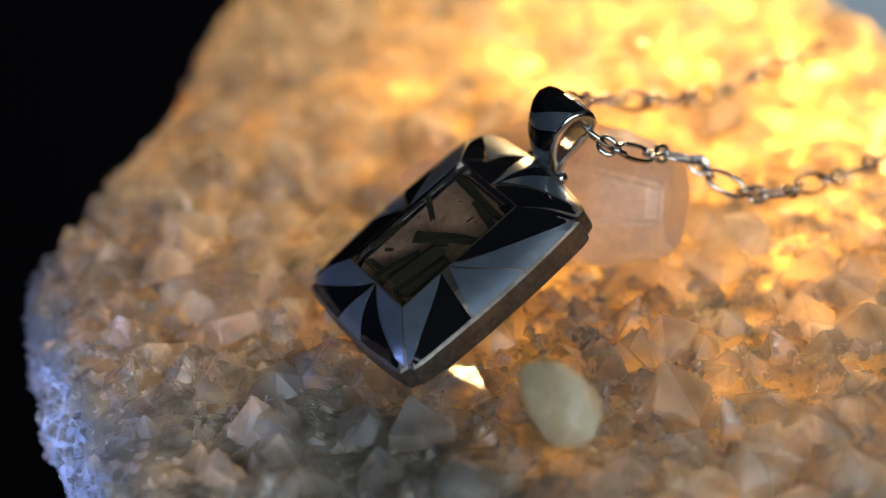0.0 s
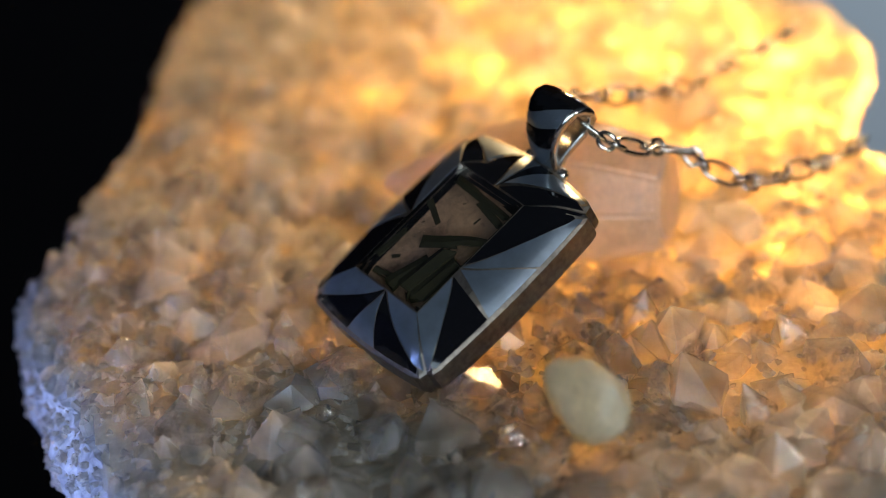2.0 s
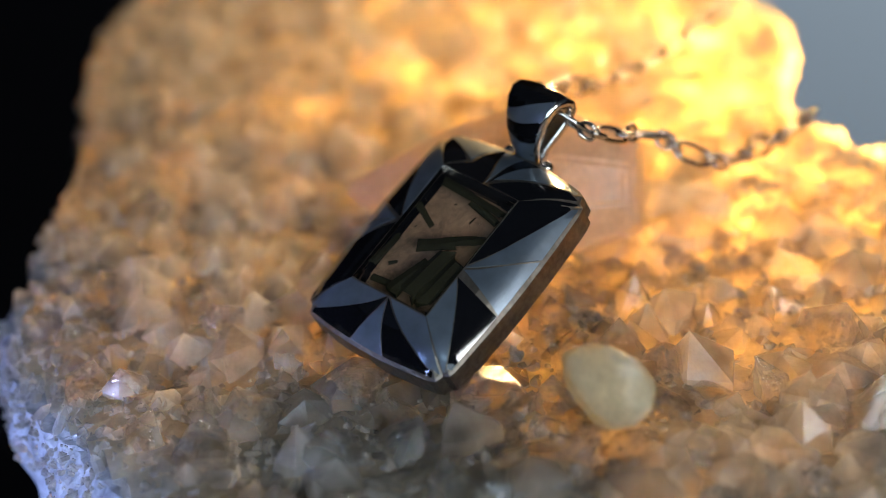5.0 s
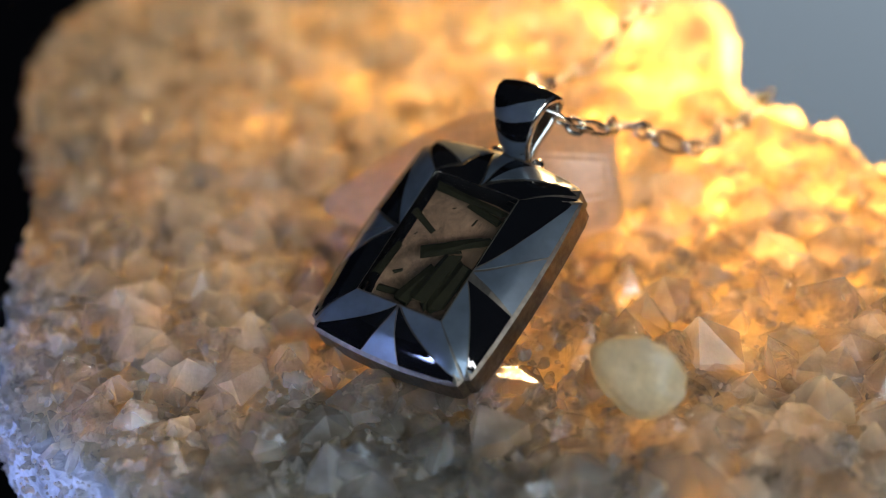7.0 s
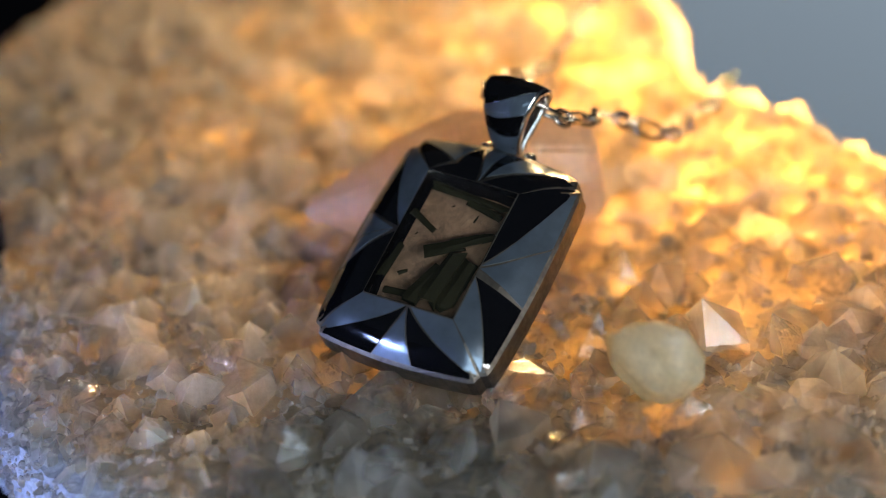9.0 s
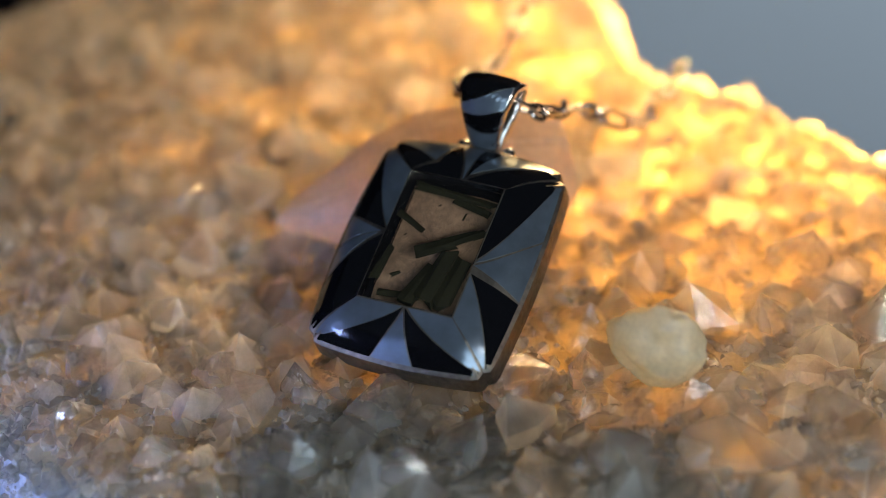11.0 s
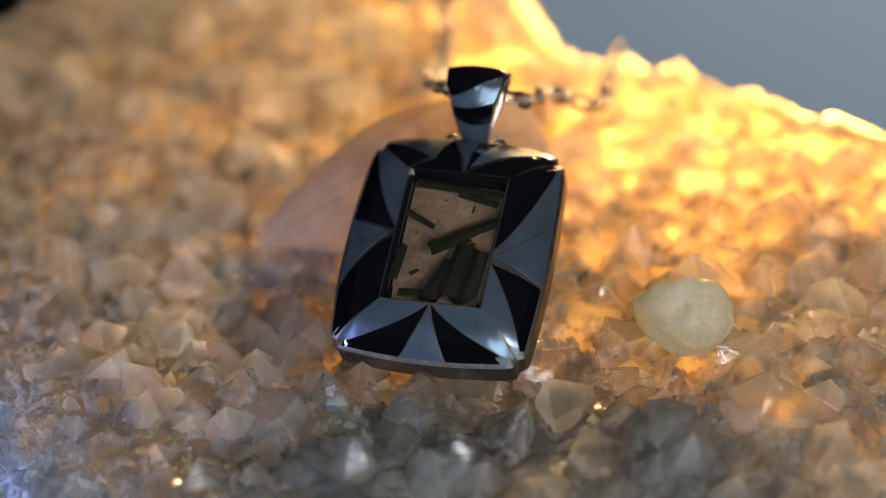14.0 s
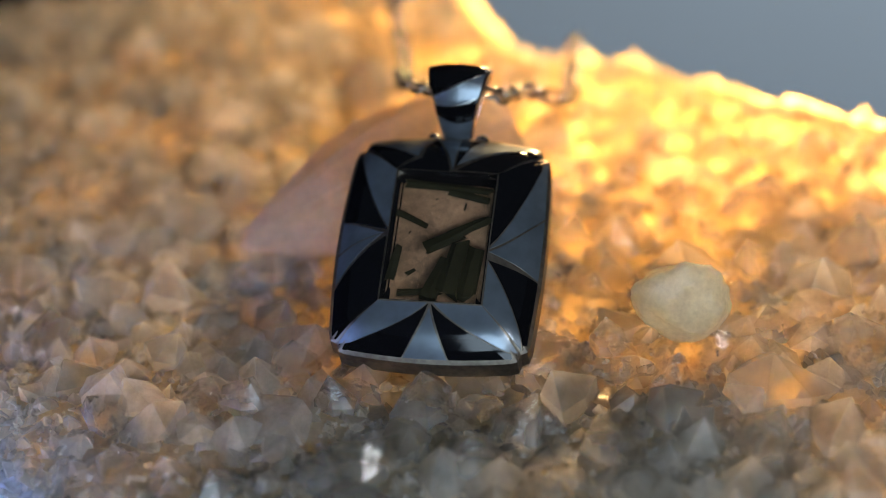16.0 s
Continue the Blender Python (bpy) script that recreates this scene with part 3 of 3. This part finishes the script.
def part_strip(prof, thick):
    n = len(prof)
    nor = []
    for i in range(n):
        a, b = prof[max(i - 1, 0)], prof[min(i + 1, n - 1)]
        d = Vector((b[0] - a[0], b[1] - a[1]))
        nor.append(Vector((-d.y, d.x)).normalized())

    def at(i, u, lift):
        """A point across (u from -1 to 1) and along (i, may be fractional) the strip."""
        k = min(int(i), n - 2)
        f = i - k
        y = prof[k][0] * (1 - f) + prof[k + 1][0] * f
        z = prof[k][1] * (1 - f) + prof[k + 1][1] * f
        w = prof[k][2] * (1 - f) + prof[k + 1][2] * f
        m = (nor[k] * (1 - f) + nor[k + 1] * f).normalized()
        lift = lift + 0.5 * (1 - u * u)
        return Vector((u * w, y + m.x * lift, z + m.y * lift)) * MM

    bm = bmesh.new()
    us = [-1, -0.8, -0.4, 0, 0.4, 0.8, 1]
    outer = [[bm.verts.new(at(i / 2, u, 0)) for u in us] for i in range(2 * n - 1)]
    inner = [[bm.verts.new(at(i / 2, u, -thick - 0.5 * (1 - u * u))) for u in us] for i in range(2 * n - 1)]
    for g, flip in ((outer, 1), (inner, 0)):
        for i in range(len(g) - 1):
            for k in range(len(us) - 1):
                q = (g[i][k], g[i][k + 1], g[i + 1][k + 1], g[i + 1][k])
                bm.faces.new(q if flip else q[::-1])
    for i in range(len(outer) - 1):
        for k in (0, len(us) - 1):
            bm.faces.new((outer[i][k], inner[i][k], inner[i + 1][k], outer[i + 1][k]))
    for i in (0, len(outer) - 1):
        for k in range(len(us) - 1):
            bm.faces.new((outer[i][k], outer[i][k + 1], inner[i][k + 1], inner[i][k]))
    bmesh.ops.recalc_face_normals(bm, faces=bm.faces[:])
    bail = part("bail", bm, SILVER, pendant, "polished silver loop with inlaid face", smooth=True)
    B, P = (ONYX, "black_inlay"), (PEARL, "pearl_inlay")
    # inlay bands: from, to along the strip at its two edges
    for (mat, name), l0, l1, r0, r1 in ((P, 0.2, 1.5, 0.2, 1.6), (P, 1.65, 2.9, 1.75, 2.7), (B, 3.0, 3.6, 2.8, 4.2), (P, 3.7, 4.3, 4.3, 6.0), (B, 4.4, 7.3, 6.1, 7.3)):
        bm = bmesh.new()
        cols = [-0.9 + 0.2 * k for k in range(10)]
        g = []
        for k in range(9):
            row = []
            for u in cols:
                f = (u + 0.9) / 1.8
                a, b = l0 * (1 - f) + r0 * f, l1 * (1 - f) + r1 * f
                bend = 0.25 * (1 - (2 * f - 1) ** 2)
                row.append(bm.verts.new(at(a - bend + (b - a) * k / 8 if a - bend > 0.1 else a + (b - a) * k / 8, u, 0.10)))
            g.append(row)
        for i in range(8):
            for k in range(9):
                bm.faces.new((g[i][k], g[i][k + 1], g[i + 1][k + 1], g[i + 1][k]))
        bmesh.ops.recalc_face_normals(bm, faces=bm.faces[:])
        bmesh.ops.solidify(bm, geom=bm.faces[:], thickness=0.00012)
        part(name, bm, mat, bail, smooth=False)
    # solder balls beside the loop
    for x in (-2.9, 2.9):
        bm = bmesh.new()
        bmesh.ops.create_uvsphere(bm, u_segments=16, v_segments=10, radius=0.0009)
        ob = part("solder_ball", bm, SILVER, pendant, smooth=True)
        ob.location = Vector((x, 15.9, -1.3)) * MM


build_bail()


# ---- the chain ----
def link_mesh(name, length, width, wire):
    bm = bmesh.new()
    n, m = 28, 8
    rings = []
    for k in range(n):
        t = 2 * math.pi * k / n
        c = Vector((math.copysign(abs(math.cos(t)) ** 0.8, math.cos(t)) * length / 2, math.copysign(abs(math.sin(t)) ** 0.9, math.sin(t)) * width / 2, 0))
        out = Vector((math.cos(t) / length, math.sin(t) / width, 0)).normalized()
        rings.append([bm.verts.new((c + (out * math.cos(q) + Vector((0, 0, 1)) * math.sin(q)) * wire) * MM) for q in [2 * math.pi * j / m for j in range(m)]])
    for k in range(n):
        a, b = rings[k], rings[(k + 1) % n]
        for j in range(m):
            bm.faces.new((a[j], b[j], b[(j + 1) % m], a[(j + 1) % m]))
    bmesh.ops.recalc_face_normals(bm, faces=bm.faces[:])
    me = bpy.data.meshes.new(name)
    bm.to_mesh(me)
    bm.free()
    me.materials.append(CHAIN_SILVER)
    me.polygons.foreach_set("use_smooth", [True] * len(me.polygons))
    return me


LONG_LINK, SMALL_LINK = link_mesh("long_link", 5.2, 2.4, 0.31), link_mesh("small_link", 2.2, 1.9, 0.32)


def chain_run(parent, pts, seed):
    rng = random.Random(seed)
    pts = [Vector(p) for p in pts]
    dense = []
    for i in range(len(pts) - 1):
        p0, p1, p2, p3 = pts[max(i - 1, 0)], pts[i], pts[i + 1], pts[min(i + 2, len(pts) - 1)]
        for k in range(40):
            t = k / 40
            dense.append(0.5 * (2 * p1 + (p2 - p0) * t + (2 * p0 - 5 * p1 + 4 * p2 - p3) * t * t + (3 * p1 - p0 - 3 * p2 + p3) * t ** 3))
    s, acc = [0.0], 0.0
    for a, b in zip(dense, dense[1:]):
        acc += (b - a).length
        s.append(acc)
    pos, k = 0.0, 0
    pattern = (LONG_LINK, SMALL_LINK, SMALL_LINK)
    while True:
        me = pattern[k % 3]
        ln = 4.4 if me is LONG_LINK else 1.35
        if pos + ln > acc:
            break
        i0 = min(range(len(s)), key=lambda j: abs(s[j] - pos))
        i1 = min(range(len(s)), key=lambda j: abs(s[j] - pos - ln))
        d = (dense[i1] - dense[i0]).normalized()
        ob = new("link", me)
        ob.parent = parent
        q = d.to_track_quat("X", "Z").to_matrix().to_4x4()
        ob.matrix_local = Matrix.Translation((dense[i0] + dense[i1]) / 2 * MM) @ q @ pose(0, 0, 0, (k % 2) * 80 - 30 + rng.uniform(-25, 25), rng.uniform(-8, 8), rng.uniform(-8, 8))
        pos += ln
        k += 1


chain = thing("necklace_chain", pose(0, 0, 0), "fine silver link chain draped over the crystals", "chain")
TURNED.append(chain)
chain_run(chain, [(16.2, 8.9, 11.2), (19.0, 6.9, 9.7), (21.2, 6.4, 8.2), (25.3, 8.7, 6.2), (30.0, 11.2, 3.8), (34.6, 9.5, 0.5), (40.6, 10.9, -2.2), (45.6, 15.8, -3.8), (50.8, 18.0, -4.4),
                  (55.9, 22.2, -4.6), (59, 25, -5.2)], 1)
chain_run(chain, [(15.8, 9.6, 11.4), (13.9, 12.2, 11.0), (15.6, 16.4, 9.4), (18.8, 20.6, 7.0), (23.2, 25.2, 4.0), (30.5, 31.0, 0.0), (38.2, 38.0, -3.0), (49.4, 48.6, -4.6), (58.5, 55.6, -5.2)], 2)


# ---- motion ----
def motions():
    for ob in TURNED:
        base = ob.matrix_basis.copy()
        walk(ob, [(t, pose(x * MM, y * MM, 0, 0, 0, a) @ base) for t, a, x, y in TURN])


motions()
